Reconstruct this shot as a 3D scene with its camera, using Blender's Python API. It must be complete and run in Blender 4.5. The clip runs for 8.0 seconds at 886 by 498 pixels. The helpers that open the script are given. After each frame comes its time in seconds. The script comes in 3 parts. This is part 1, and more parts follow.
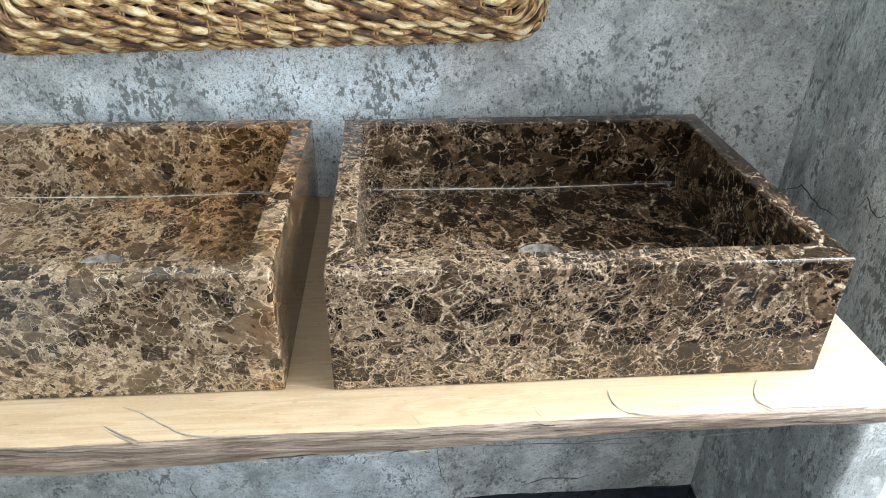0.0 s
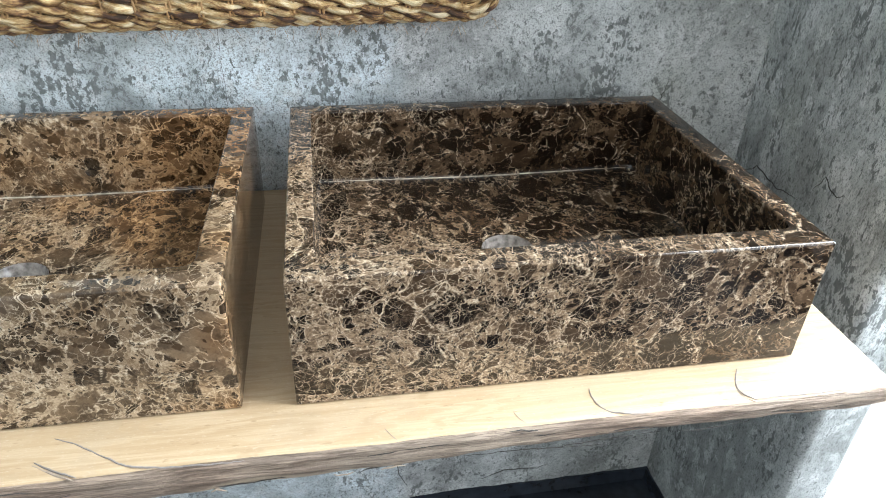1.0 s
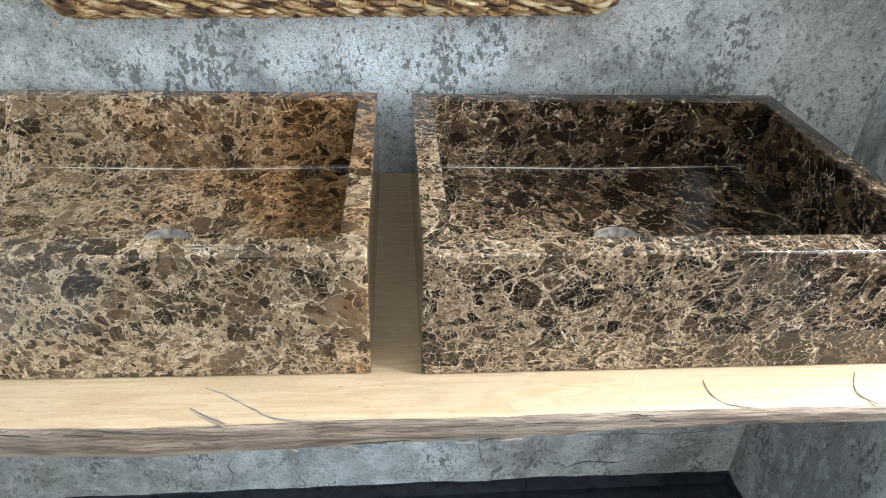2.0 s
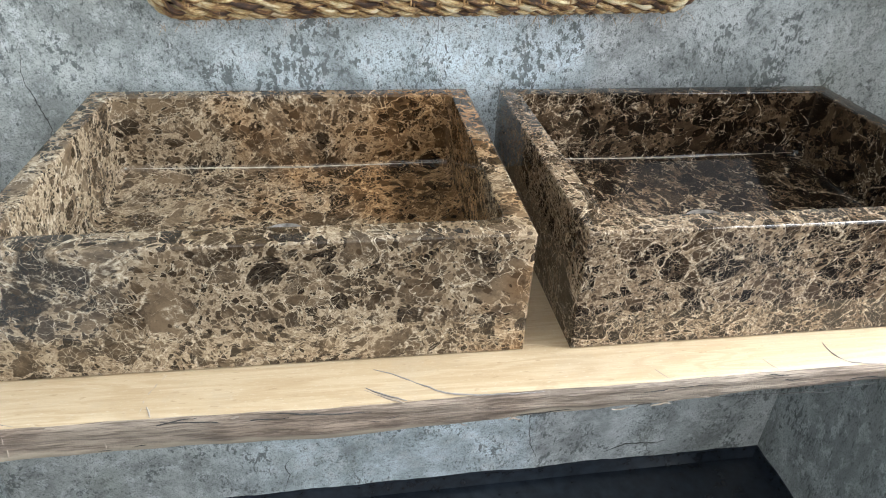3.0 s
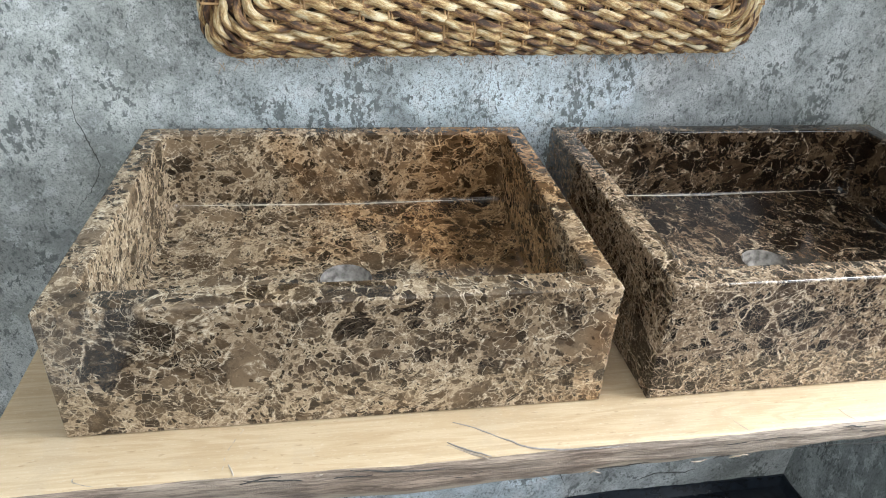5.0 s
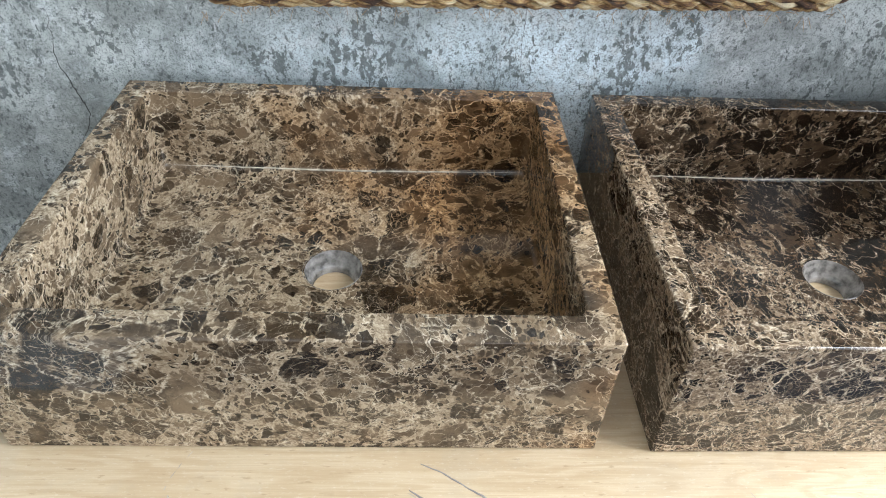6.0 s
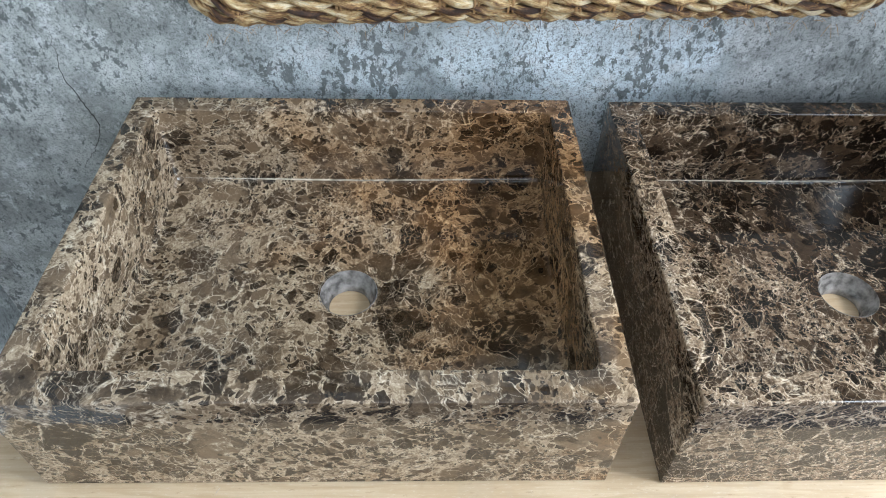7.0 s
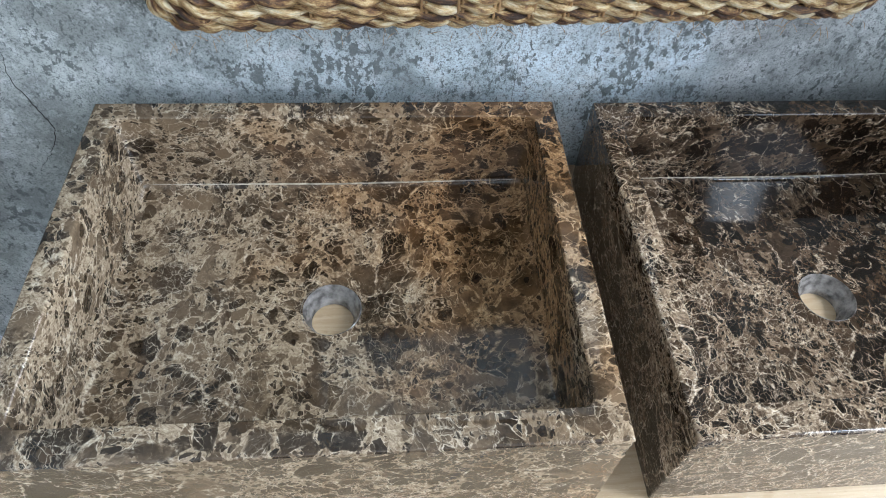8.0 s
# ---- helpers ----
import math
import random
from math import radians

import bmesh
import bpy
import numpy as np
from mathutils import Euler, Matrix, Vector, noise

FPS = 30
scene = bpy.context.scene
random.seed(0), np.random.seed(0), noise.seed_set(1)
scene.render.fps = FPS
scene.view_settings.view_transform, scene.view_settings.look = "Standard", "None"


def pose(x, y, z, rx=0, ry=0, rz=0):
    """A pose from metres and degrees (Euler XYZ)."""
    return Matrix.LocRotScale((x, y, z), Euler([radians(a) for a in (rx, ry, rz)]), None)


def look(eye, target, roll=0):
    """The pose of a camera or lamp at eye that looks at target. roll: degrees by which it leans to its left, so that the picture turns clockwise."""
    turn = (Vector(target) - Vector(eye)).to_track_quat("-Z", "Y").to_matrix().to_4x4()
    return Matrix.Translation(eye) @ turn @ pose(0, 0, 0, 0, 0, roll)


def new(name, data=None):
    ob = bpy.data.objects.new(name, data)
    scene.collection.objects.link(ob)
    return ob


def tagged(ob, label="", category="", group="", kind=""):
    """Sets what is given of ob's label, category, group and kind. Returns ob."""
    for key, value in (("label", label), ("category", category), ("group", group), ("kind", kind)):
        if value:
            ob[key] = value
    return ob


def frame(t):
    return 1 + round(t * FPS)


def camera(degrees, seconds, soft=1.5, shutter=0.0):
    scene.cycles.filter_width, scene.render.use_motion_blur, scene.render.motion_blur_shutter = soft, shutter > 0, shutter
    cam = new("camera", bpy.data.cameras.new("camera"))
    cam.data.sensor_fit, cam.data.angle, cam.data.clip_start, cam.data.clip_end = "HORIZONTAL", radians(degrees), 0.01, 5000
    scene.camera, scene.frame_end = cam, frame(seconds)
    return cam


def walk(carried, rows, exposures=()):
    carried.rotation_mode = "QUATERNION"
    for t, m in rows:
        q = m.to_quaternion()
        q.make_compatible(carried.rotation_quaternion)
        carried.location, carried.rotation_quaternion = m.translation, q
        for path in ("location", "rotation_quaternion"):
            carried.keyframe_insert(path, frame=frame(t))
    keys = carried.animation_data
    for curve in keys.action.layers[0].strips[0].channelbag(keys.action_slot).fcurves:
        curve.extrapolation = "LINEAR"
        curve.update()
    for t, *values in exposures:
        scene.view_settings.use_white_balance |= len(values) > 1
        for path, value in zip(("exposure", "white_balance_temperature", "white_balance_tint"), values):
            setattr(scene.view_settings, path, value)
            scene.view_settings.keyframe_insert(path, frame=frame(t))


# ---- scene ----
cam = camera(66.0, 8.0, soft=1.0)
PATH = [
    (0, (0.683, -0.573, 1.324), (0.806, 1.135, 0.29), 0.7),
    (0.5, (0.683, -0.533, 1.316), (0.963, 1.159, 0.287), 1.4),
    (1, (0.653, -0.514, 1.304), (0.965, 1.148, 0.237), 2.2),
    (1.5, (0.617, -0.527, 1.311), (0.868, 1.153, 0.257), 3.5),
    (2, (0.583, -0.54, 1.31), (0.71, 1.132, 0.221), 2.0),
    (2.2, (0.561, -0.544, 1.306), (0.658, 1.128, 0.213), 2.2),
    (3.3, (0.294, -0.581, 1.299), (0.656, 1.081, 0.248), 3.6),
    (3.5, (0.266, -0.59, 1.296), (0.667, 1.069, 0.254), 4.4),
    (4, (0.224, -0.6, 1.294), (0.675, 1.071, 0.292), 5.0),
    (4.5, (0.223, -0.582, 1.312), (0.663, 1.101, 0.325), 5.0),
    (4.7, (0.235, -0.564, 1.322), (0.642, 1.127, 0.336), 4.5),
    (5.8, (0.357, -0.394, 1.351), (0.448, 1.135, 0.065), 2.8),
    (6, (0.373, -0.37, 1.372), (0.46, 1.143, 0.066), 3.2),
    (6.5, (0.389, -0.335, 1.42), (0.467, 1.094, 0.022), 3.3),
    (7, (0.372, -0.293, 1.455), (0.42, 1.069, -0.009), 1.6),
    (7.5, (0.346, -0.242, 1.486), (0.457, 1.03, -0.053), 3.2),
    (8, (0.347, -0.211, 1.498), (0.505, 1.004, -0.083), 4.6),
]
walk(cam, [(t, look(eye, target, roll)) for t, eye, target, roll in PATH],
     [(0, 0.0, 6500, 10), (4.7, 0.0, 6500, 10), (6.0, -0.06, 6250, 10), (7.0, -0.16, 6000, 10), (8.0, -0.22, 5850, 10)])

# ---- light ----
world = bpy.data.worlds.new("sky")
scene.world = world
world.use_nodes = True
sky = world.node_tree.nodes.new("ShaderNodeTexSky")
sky.sky_type, sky.sun_disc = "NISHITA", False
sky.sun_elevation, sky.sun_rotation = radians(50), radians(60)
world.node_tree.links.new(sky.outputs[0], world.node_tree.nodes["Background"].inputs[0])
world.node_tree.nodes["Background"].inputs[1].default_value = 0.1

sun = new("sun", bpy.data.lights.new("sun", "SUN"))
sun.data.energy, sun.data.angle, sun.data.color = 2.0, radians(8), (1.0, 0.95, 0.88)
sun.matrix_world = look((8, -3, 10), (0, 0, 0))


def window_lamp(name, eye, target, wide, high, watts, colour):
    """Daylight in a window's opening."""
    lamp = new(name, bpy.data.lights.new(name, "AREA"))
    lamp.data.shape, lamp.data.size, lamp.data.size_y = "RECTANGLE", wide, high
    lamp.data.energy, lamp.data.color = watts, colour
    lamp.matrix_world = look(eye, target)
    return lamp


window_lamp("daylight_side", (2.475, 0.44, 2.25), (0, 0.44, 2.25), 2.32, 3.2, 550, (0.84, 0.935, 1.0))
window_lamp("daylight_door", (2.475, -1.75, 1.9), (0, -1.75, 1.9), 1.4, 3.1, 62, (0.88, 0.95, 1.0))
window_lamp("daylight_front", (0.5, -2.56, 1.85), (0.5, 0, 1.85), 2.0, 1.2, 24, (1.0, 0.96, 0.90))


# ---- materials ----
class Nodes:
    """Short hand for a material's node tree."""

    def __init__(self, name):
        self.material = bpy.data.materials.new(name)
        self.material.use_nodes = True
        self.tree = self.material.node_tree
        self.shader = self.tree.nodes["Principled BSDF"]

    def put(self, socket, value):
        if isinstance(value, bpy.types.NodeSocket):
            self.tree.links.new(value, socket)
        elif isinstance(value, tuple) and len(value) == 3 and socket.type == "RGBA":
            socket.default_value = (*value, 1)
        else:
            socket.default_value = value

    def node(self, kind, inputs=None, **settings):
        n = self.tree.nodes.new(kind)
        for key, value in settings.items():
            setattr(n, key, value)
        for key, value in (inputs or {}).items():
            self.put(n.inputs[key], value)
        return n

    def place(self, offset=(0, 0, 0), scale=(1, 1, 1), turn=(0, 0, 0), uv=False):
        c = self.node("ShaderNodeTexCoord")
        m = self.node("ShaderNodeMapping", {"Vector": c.outputs["UV" if uv else "Object"], "Location": offset, "Scale": scale, "Rotation": turn})
        return m.outputs[0]

    def noise(self, at, scale, detail=4.0, rough=0.55, distortion=0.0):
        return self.node("ShaderNodeTexNoise", {"Vector": at, "Scale": scale, "Detail": detail, "Roughness": rough, "Distortion": distortion}).outputs[0]

    def cells(self, at, scale, feature="DISTANCE_TO_EDGE", out="Distance"):
        return self.node("ShaderNodeTexVoronoi", {"Vector": at, "Scale": scale}, feature=feature).outputs[out]

    def math(self, op, a, b=0.0, c=0.0):
        return self.node("ShaderNodeMath", {0: a, 1: b, 2: c}, operation=op).outputs[0]

    def ramp(self, value, low, high, to_low=0.0, to_high=1.0):
        return self.node("ShaderNodeMapRange", {0: value, 1: low, 2: high, 3: to_low, 4: to_high}, interpolation_type="SMOOTHSTEP").outputs[0]

    def mix(self, factor, a, b, blend="MIX"):
        n = self.node("ShaderNodeMix", data_type="RGBA", blend_type=blend)
        self.put(n.inputs[0], factor), self.put(n.inputs[6], a), self.put(n.inputs[7], b)
        return n.outputs[2]

    def bent(self, at, scale, amount, detail=3.0):
        """The place, pushed about by noise."""
        n = self.node("ShaderNodeTexNoise", {"Vector": at, "Scale": scale, "Detail": detail})
        s = self.node("ShaderNodeVectorMath", {0: n.outputs["Color"], 1: (0.5, 0.5, 0.5)}, operation="SUBTRACT").outputs[0]
        s = self.node("ShaderNodeVectorMath", {0: s, 3: amount}, operation="SCALE").outputs[0]
        return self.node("ShaderNodeVectorMath", {0: at, 1: s}, operation="ADD").outputs[0]

    def finish(self, colour, rough=0.5, height=None, depth=0.002, **more):
        self.put(self.shader.inputs["Base Color"], colour)
        self.put(self.shader.inputs["Roughness"], rough)
        if height is not None:
            b = self.node("ShaderNodeBump", {"Height": height, "Distance": depth, "Strength": 1.0})
            self.tree.links.new(b.outputs[0], self.shader.inputs["Normal"])
        for key, value in more.items():
            self.put(self.shader.inputs[key.replace("_", " ")], value)
        return self.material


def marble(name, offset, dark, brown, tan, vein, crowd, black, bias, netted, drift, warm, rusting):
    """Polished brown brecciated marble: soft-edged brown fragments of many sizes in a tan gravelly mass, netted with
    broken veins.
    crowd: how thickly the fragments lie; black: how many are nearly black; bias: how much pale mass there is; netted:
    how far the veins spread; drift: where the pale mass thins out, which can also paint in shade; warm: where it turns
    rusty."""
    n = Nodes(name)
    at = n.place(offset, (1.0, 0.92, 1.1), (0.3, 0.5, 0.2))
    w1 = n.bent(at, 6, 0.050, 3)
    w2 = n.bent(w1, 28, 0.015, 4)
    w3 = n.bent(w2, 120, 0.0055, 4)
    grain = n.noise(w3, 420, 3, 0.7)
    speck = n.noise(w3, 125, 5, 0.72)
    cloud = n.noise(w2, 22, 6, 0.68)
    big = n.noise(w1, 7, 4, 0.6)
    lean = n.node("ShaderNodeVectorMath", {0: n.place((-0.27, -0.2, -0.08)), 1: drift}, operation="DOT_PRODUCT").outputs["Value"]
    zone = n.math("ADD", big, lean)
    pale = n.ramp(zone, 0.40 - bias, 0.66 - bias)
    # the gravelly mass
    stone = n.mix(n.ramp(n.math("ADD", n.math("MULTIPLY", speck, 0.55), n.math("MULTIPLY", cloud, 0.45)), 0.38, 0.62), brown, n.mix(0.42, brown, tan))
    stone = n.mix(n.math("MULTIPLY", n.ramp(grain, 0.44, 0.62), n.math("MULTIPLY_ADD", pale, 0.50, 0.15)), stone, tan)
    stone = n.mix(n.math("MULTIPLY", pale, n.ramp(speck, 0.42, 0.66, 0.08, 0.42)), stone, n.mix(0.25, tan, vein))
    # fragments, the small ones first; their edges melt into the mass in places
    melt = n.noise(w2, 55, 4, 0.7)
    swell = n.ramp(n.noise(w2, 19, 4, 0.7), 0.34, 0.66, 0.25, 1.6)
    for scale, rim, rare in ((210, 0.11, 0.45), (120, 0.10, 0.50), (64, 0.075, 0.58), (34, 0.055, 0.70), (19, 0.04, 0.82)):
        luck = n.node("ShaderNodeSeparateColor", {0: n.cells(w3, scale, "F1", "Color")}).outputs
        chosen = n.math("GREATER_THAN", n.math("ADD", luck[0], n.math("MULTIPLY_ADD", pale, -0.20, crowd)), rare)
        depth = n.math("SUBTRACT", n.cells(w3, scale), n.math("MULTIPLY", swell, rim))
        inside = n.math("MULTIPLY", n.ramp(depth, -0.015, 0.040), n.ramp(melt, 0.30, 0.50, 0.55, 0.97))
        body = n.mix(luck[1], n.mix(0.45, brown, dark), n.mix(0.18, brown, tan))
        body = n.mix(n.math("MULTIPLY", n.math("GREATER_THAN", luck[2], 1.0 - black), 0.85), body, dark)
        body = n.mix(n.ramp(cloud, 0.58, 0.38, 0, 0.7), body, dark)
        body = n.mix(n.ramp(speck, 0.56, 0.72, 0, 0.22), body, tan)
        stone = n.mix(n.math("MULTIPLY", chosen, inside), stone, body)
        skin_of = n.math("MULTIPLY", n.ramp(n.math("ABSOLUTE", n.math("ADD", depth, 0.01)), 0.030, 0.004), n.ramp(n.math("ADD", melt, n.math("MULTIPLY", lean, 0.3)), 0.46, 0.62, 0, 0.65))
        stone = n.mix(n.math("MULTIPLY", chosen, skin_of), stone, n.mix(n.ramp(grain, 0.40, 0.62), tan, vein))
    # scattered black pebbles
    for scale, few in ((15, 0.84), (36, 0.82), (75, 0.80)):
        c = n.node("ShaderNodeTexVoronoi", {"Vector": w3, "Scale": scale}, feature="F1")
        luck = n.node("ShaderNodeSeparateColor", {0: c.outputs["Color"]}).outputs
        blob = n.ramp(n.math("SUBTRACT", c.outputs["Distance"], n.math("MULTIPLY_ADD", luck[1], 0.24, 0.17)), 0.045, -0.015)
        blob = n.math("MULTIPLY", blob, n.math("GREATER_THAN", luck[0], few))
        stone = n.mix(n.math("MULTIPLY", blob, 0.9), stone, n.mix(n.math("MULTIPLY", luck[2], 0.5), dark, brown))
    # broken nets of hair veins at three sizes, and a few long ones
    knots = n.math("ADD", n.noise(w2, 16, 5, 0.7), n.math("MULTIPLY_ADD", lean, 0.75, netted))
    thin = n.ramp(n.noise(w3, 60, 3, 0.7), 0.34, 0.66, 0.25, 1.5)
    net = n.math("MULTIPLY", n.ramp(n.math("DIVIDE", n.cells(w3, 30), thin), 0.020, 0.002), n.ramp(melt, 0.46, 0.60))
    fork = n.math("MULTIPLY", n.ramp(n.math("DIVIDE", n.cells(w3, 72), thin), 0.028, 0.003), n.ramp(knots, 0.49, 0.63))
    mesh = n.math("MULTIPLY", n.ramp(n.math("DIVIDE", n.cells(w3, 150), thin), 0.045, 0.005), n.ramp(knots, 0.54, 0.68, 0, 0.7))
    thread = n.math("MULTIPLY", n.ramp(n.math("ABSOLUTE", n.math("SUBTRACT", n.noise(w2, 11, 5, 0.6), 0.5)), 0.008, 0.001), n.ramp(n.noise(at, 8, 3), 0.44, 0.58))
    band = n.math("MULTIPLY", n.ramp(n.math("ABSOLUTE", n.math("SUBTRACT", n.noise(w2, 3.6, 3, 0.5), 0.5)), 0.006, 0.001), n.ramp(speck, 0.42, 0.60))
    lace = n.math("MAXIMUM", n.math("MAXIMUM", net, fork), n.math("MAXIMUM", mesh, n.math("MAXIMUM", thread, band)))
    stone = n.mix(n.math("MULTIPLY", lace, n.ramp(speck, 0.36, 0.62, 0.20, 0.78)), stone, n.mix(n.ramp(grain, 0.36, 0.62), tan, vein))
    rusty = n.node("ShaderNodeVectorMath", {0: n.place((-0.30, -0.2, -0.08)), 1: warm}, operation="DOT_PRODUCT").outputs["Value"]
    rust = n.ramp(n.math("ADD", n.math("MULTIPLY_ADD", n.noise(w1, 9, 4), 0.6, 0.2), rusty), 0.50, 0.72, 0, rusting)
    stone = n.mix(rust, stone, (1.02, 0.74, 0.46), "MULTIPLY")
    stone = n.mix(n.ramp(grain, 0.44, 0.28, 0, 0.35), stone, dark)
    return n.finish(stone, n.ramp(grain, 0.3, 0.8, 0.05, 0.12), n.noise(at, 90, 2), 0.00003, Specular_IOR_Level=0.5)


def concrete(name, x_bands=True, seed=0.0, tint=(1.0, 1.0, 1.0), stretch=1.0):
    """Weathered grey plaster: grainy, with crisp flaking dark patches, pale skins and, on the long wall, tone bands
    along x: part plaster sheets, part painted-in light and shade.
    """
    n = Nodes(name)
    here = (seed, seed * 1.7, seed * 0.6)
    at = n.place(here, (1, 1, stretch))
    bent = n.bent(at, 18, 0.022, 4)
    broad = n.noise(at, 4.5, 4, 0.6)
    cloud = n.noise(bent, 13, 8, 0.68)
    fine = n.noise(at, 430, 4, 0.72)
    sand = n.noise(at, 150, 5, 0.8)
    tone = n.math("MULTIPLY_ADD", cloud, 0.6, n.math("MULTIPLY", broad, 0.4))
    base = n.mix(n.ramp(tone, 0.40, 0.60), (0.375, 0.39, 0.395), (0.67, 0.695, 0.71))
    if x_bands:
        # the bands mix the plaster's own tones with light falloff painted along x
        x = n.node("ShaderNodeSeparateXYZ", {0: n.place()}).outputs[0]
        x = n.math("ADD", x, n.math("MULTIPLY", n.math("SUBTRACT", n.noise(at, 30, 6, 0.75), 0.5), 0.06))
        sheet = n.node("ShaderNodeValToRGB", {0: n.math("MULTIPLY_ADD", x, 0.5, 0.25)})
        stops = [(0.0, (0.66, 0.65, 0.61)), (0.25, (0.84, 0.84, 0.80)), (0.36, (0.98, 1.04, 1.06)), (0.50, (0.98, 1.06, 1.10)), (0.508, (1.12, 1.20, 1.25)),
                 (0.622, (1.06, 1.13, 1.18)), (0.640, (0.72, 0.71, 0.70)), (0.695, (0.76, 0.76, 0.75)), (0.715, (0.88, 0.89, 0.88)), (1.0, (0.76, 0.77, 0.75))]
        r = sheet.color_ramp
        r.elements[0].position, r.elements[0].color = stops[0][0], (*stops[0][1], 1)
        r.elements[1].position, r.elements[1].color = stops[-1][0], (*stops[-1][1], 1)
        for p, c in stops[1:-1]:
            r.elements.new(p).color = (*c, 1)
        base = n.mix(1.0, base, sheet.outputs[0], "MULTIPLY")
    base = n.mix(1.0, base, tint, "MULTIPLY")
    # pale skin left in scraps
    scrap = n.ramp(n.noise(bent, 30, 8, 0.7), 0.535, 0.58, 0, 0.55)
    base = n.mix(scrap, base, (0.66, 0.68, 0.69))
    # dark flakes: crowded in some places, loose crumbs elsewhere
    here_dense = n.ramp(n.noise(n.bent(at, 14, 0.05, 4), 9, 6, 0.66), 0.49, 0.66)
    flake = n.ramp(n.math("MULTIPLY_ADD", here_dense, 0.145, n.noise(n.bent(n.place(here, (1, 1, 0.7 * stretch), (0, 0.25, 0)), 90, 0.006, 3), 115, 6, 0.66)), 0.610, 0.640)
    crumb = n.ramp(n.math("MULTIPLY_ADD", n.ramp(cloud, 0.55, 0.38), 0.10, n.noise(n.place((seed + 3, 0, 0), (1, 1, 0.6 * stretch), (0, 0.3, 0)), 190, 4, 0.72)), 0.630, 0.675)
    dirt = n.mix(n.ramp(sand, 0.36, 0.66), (0.040, 0.046, 0.044), (0.135, 0.147, 0.142))
    base = n.mix(n.math("MULTIPLY", flake, n.ramp(sand, 0.34, 0.60, 0.55, 0.95)), base, dirt)
    base = n.mix(n.math("MULTIPLY", crumb, 0.8), base, dirt)
    grime = n.ramp(n.math("MULTIPLY_ADD", sand, 0.3, n.noise(at, 7, 5, 0.65)), 0.68, 0.84, 0, 0.55)
    base = n.mix(grime, base, (0.19, 0.205, 0.20))
    moss = n.ramp(n.noise(at, 6, 5), 0.57, 0.72, 0, 0.3)
    base = n.mix(moss, base, (0.27, 0.29, 0.235))
    base = n.mix(n.ramp(sand, 0.50, 0.34, 0, 0.75), base, (0.15, 0.16, 0.158))
    base = n.mix(n.ramp(fine, 0.52, 0.36, 0, 0.75), base, (0.14, 0.15, 0.148))
    high = n.math("ADD", n.math("MULTIPLY", fine, 0.25), n.math("ADD", n.math("MULTIPLY", flake, -0.4), n.math("MULTIPLY", sand, 0.6)))
    return n.finish(base, 0.82, high, 0.0014)


def plain(name, colour, rough=0.6, grain=60.0, change=0.25, depth=0.0005, **more):
    n = Nodes(name)
    at = n.place()
    tone = n.math("ADD", n.math("MULTIPLY", n.noise(at, grain, 5), 0.5), n.math("MULTIPLY", n.noise(at, grain / 14, 3), 0.5))
    darker = tuple(c * (1 - change) for c in colour)
    lighter = tuple(min(1, c * (1 + change)) for c in colour)
    return n.finish(n.mix(n.ramp(tone, 0.35, 0.65), darker, lighter), rough, tone, depth, **more)


def sawn_pine(name):
    n = Nodes(name)
    at = n.place((0, 0, 0.4), (1.0, 9.0, 9.0))
    bend = n.bent(at, 2.2, 0.5)
    ring = n.math("SINE", n.math("MULTIPLY", n.noise(bend, 2.4, 2), 60.0))
    fibre = n.noise(n.place((0, 0, 0), (3.0, 140.0, 140.0)), 4, 5, 0.7)
    colour = n.mix(n.ramp(ring, -0.6, 1.0, 0, 0.75), (0.53, 0.40, 0.258), (0.45, 0.32, 0.19))
    colour = n.mix(n.ramp(fibre, 0.42, 0.64, 0, 0.32), colour, (0.36, 0.24, 0.13))
    line = n.noise(n.bent(n.place((0, 0, 0), (1.2, 52.0, 52.0)), 0.8, 0.6), 4, 3, 0.6)
    colour = n.mix(n.ramp(line, 0.52, 0.62, 0, 0.22), colour, (0.40, 0.27, 0.15))
    cloud = n.noise(n.place(), 6, 4)
    colour = n.mix(n.ramp(cloud, 0.4, 0.7, 0, 0.35), colour, (0.58, 0.455, 0.305))
    stain = n.ramp(n.noise(n.place((1, 2, 0), (1, 2.2, 1)), 22, 4), 0.64, 0.74, 0, 0.35)
    colour = n.mix(stain, colour, (0.34, 0.23, 0.13))
    dash = n.ramp(n.noise(n.place((4, 1, 0), (14.0, 60.0, 60.0)), 4, 4, 0.6), 0.62, 0.70, 0, 0.5)
    colour = n.mix(dash, colour, (0.27, 0.17, 0.085))
    smudge = n.ramp(n.noise(n.bent(n.place((7, 3, 0)), 12, 0.05), 17, 6, 0.68), 0.52, 0.64, 0, 0.30)
    colour = n.mix(smudge, colour, (0.42, 0.325, 0.225))
    fuzz = n.ramp(n.noise(n.place((0, 8, 0), (1.0, 3.0, 3.0)), 140, 4, 0.75), 0.54, 0.70, 0, 0.35)
    colour = n.mix(fuzz, colour, (0.64, 0.55, 0.43))
    return n.finish(colour, 0.55, n.math("ADD", fibre, n.math("MULTIPLY", ring, 0.15)), 0.0003)


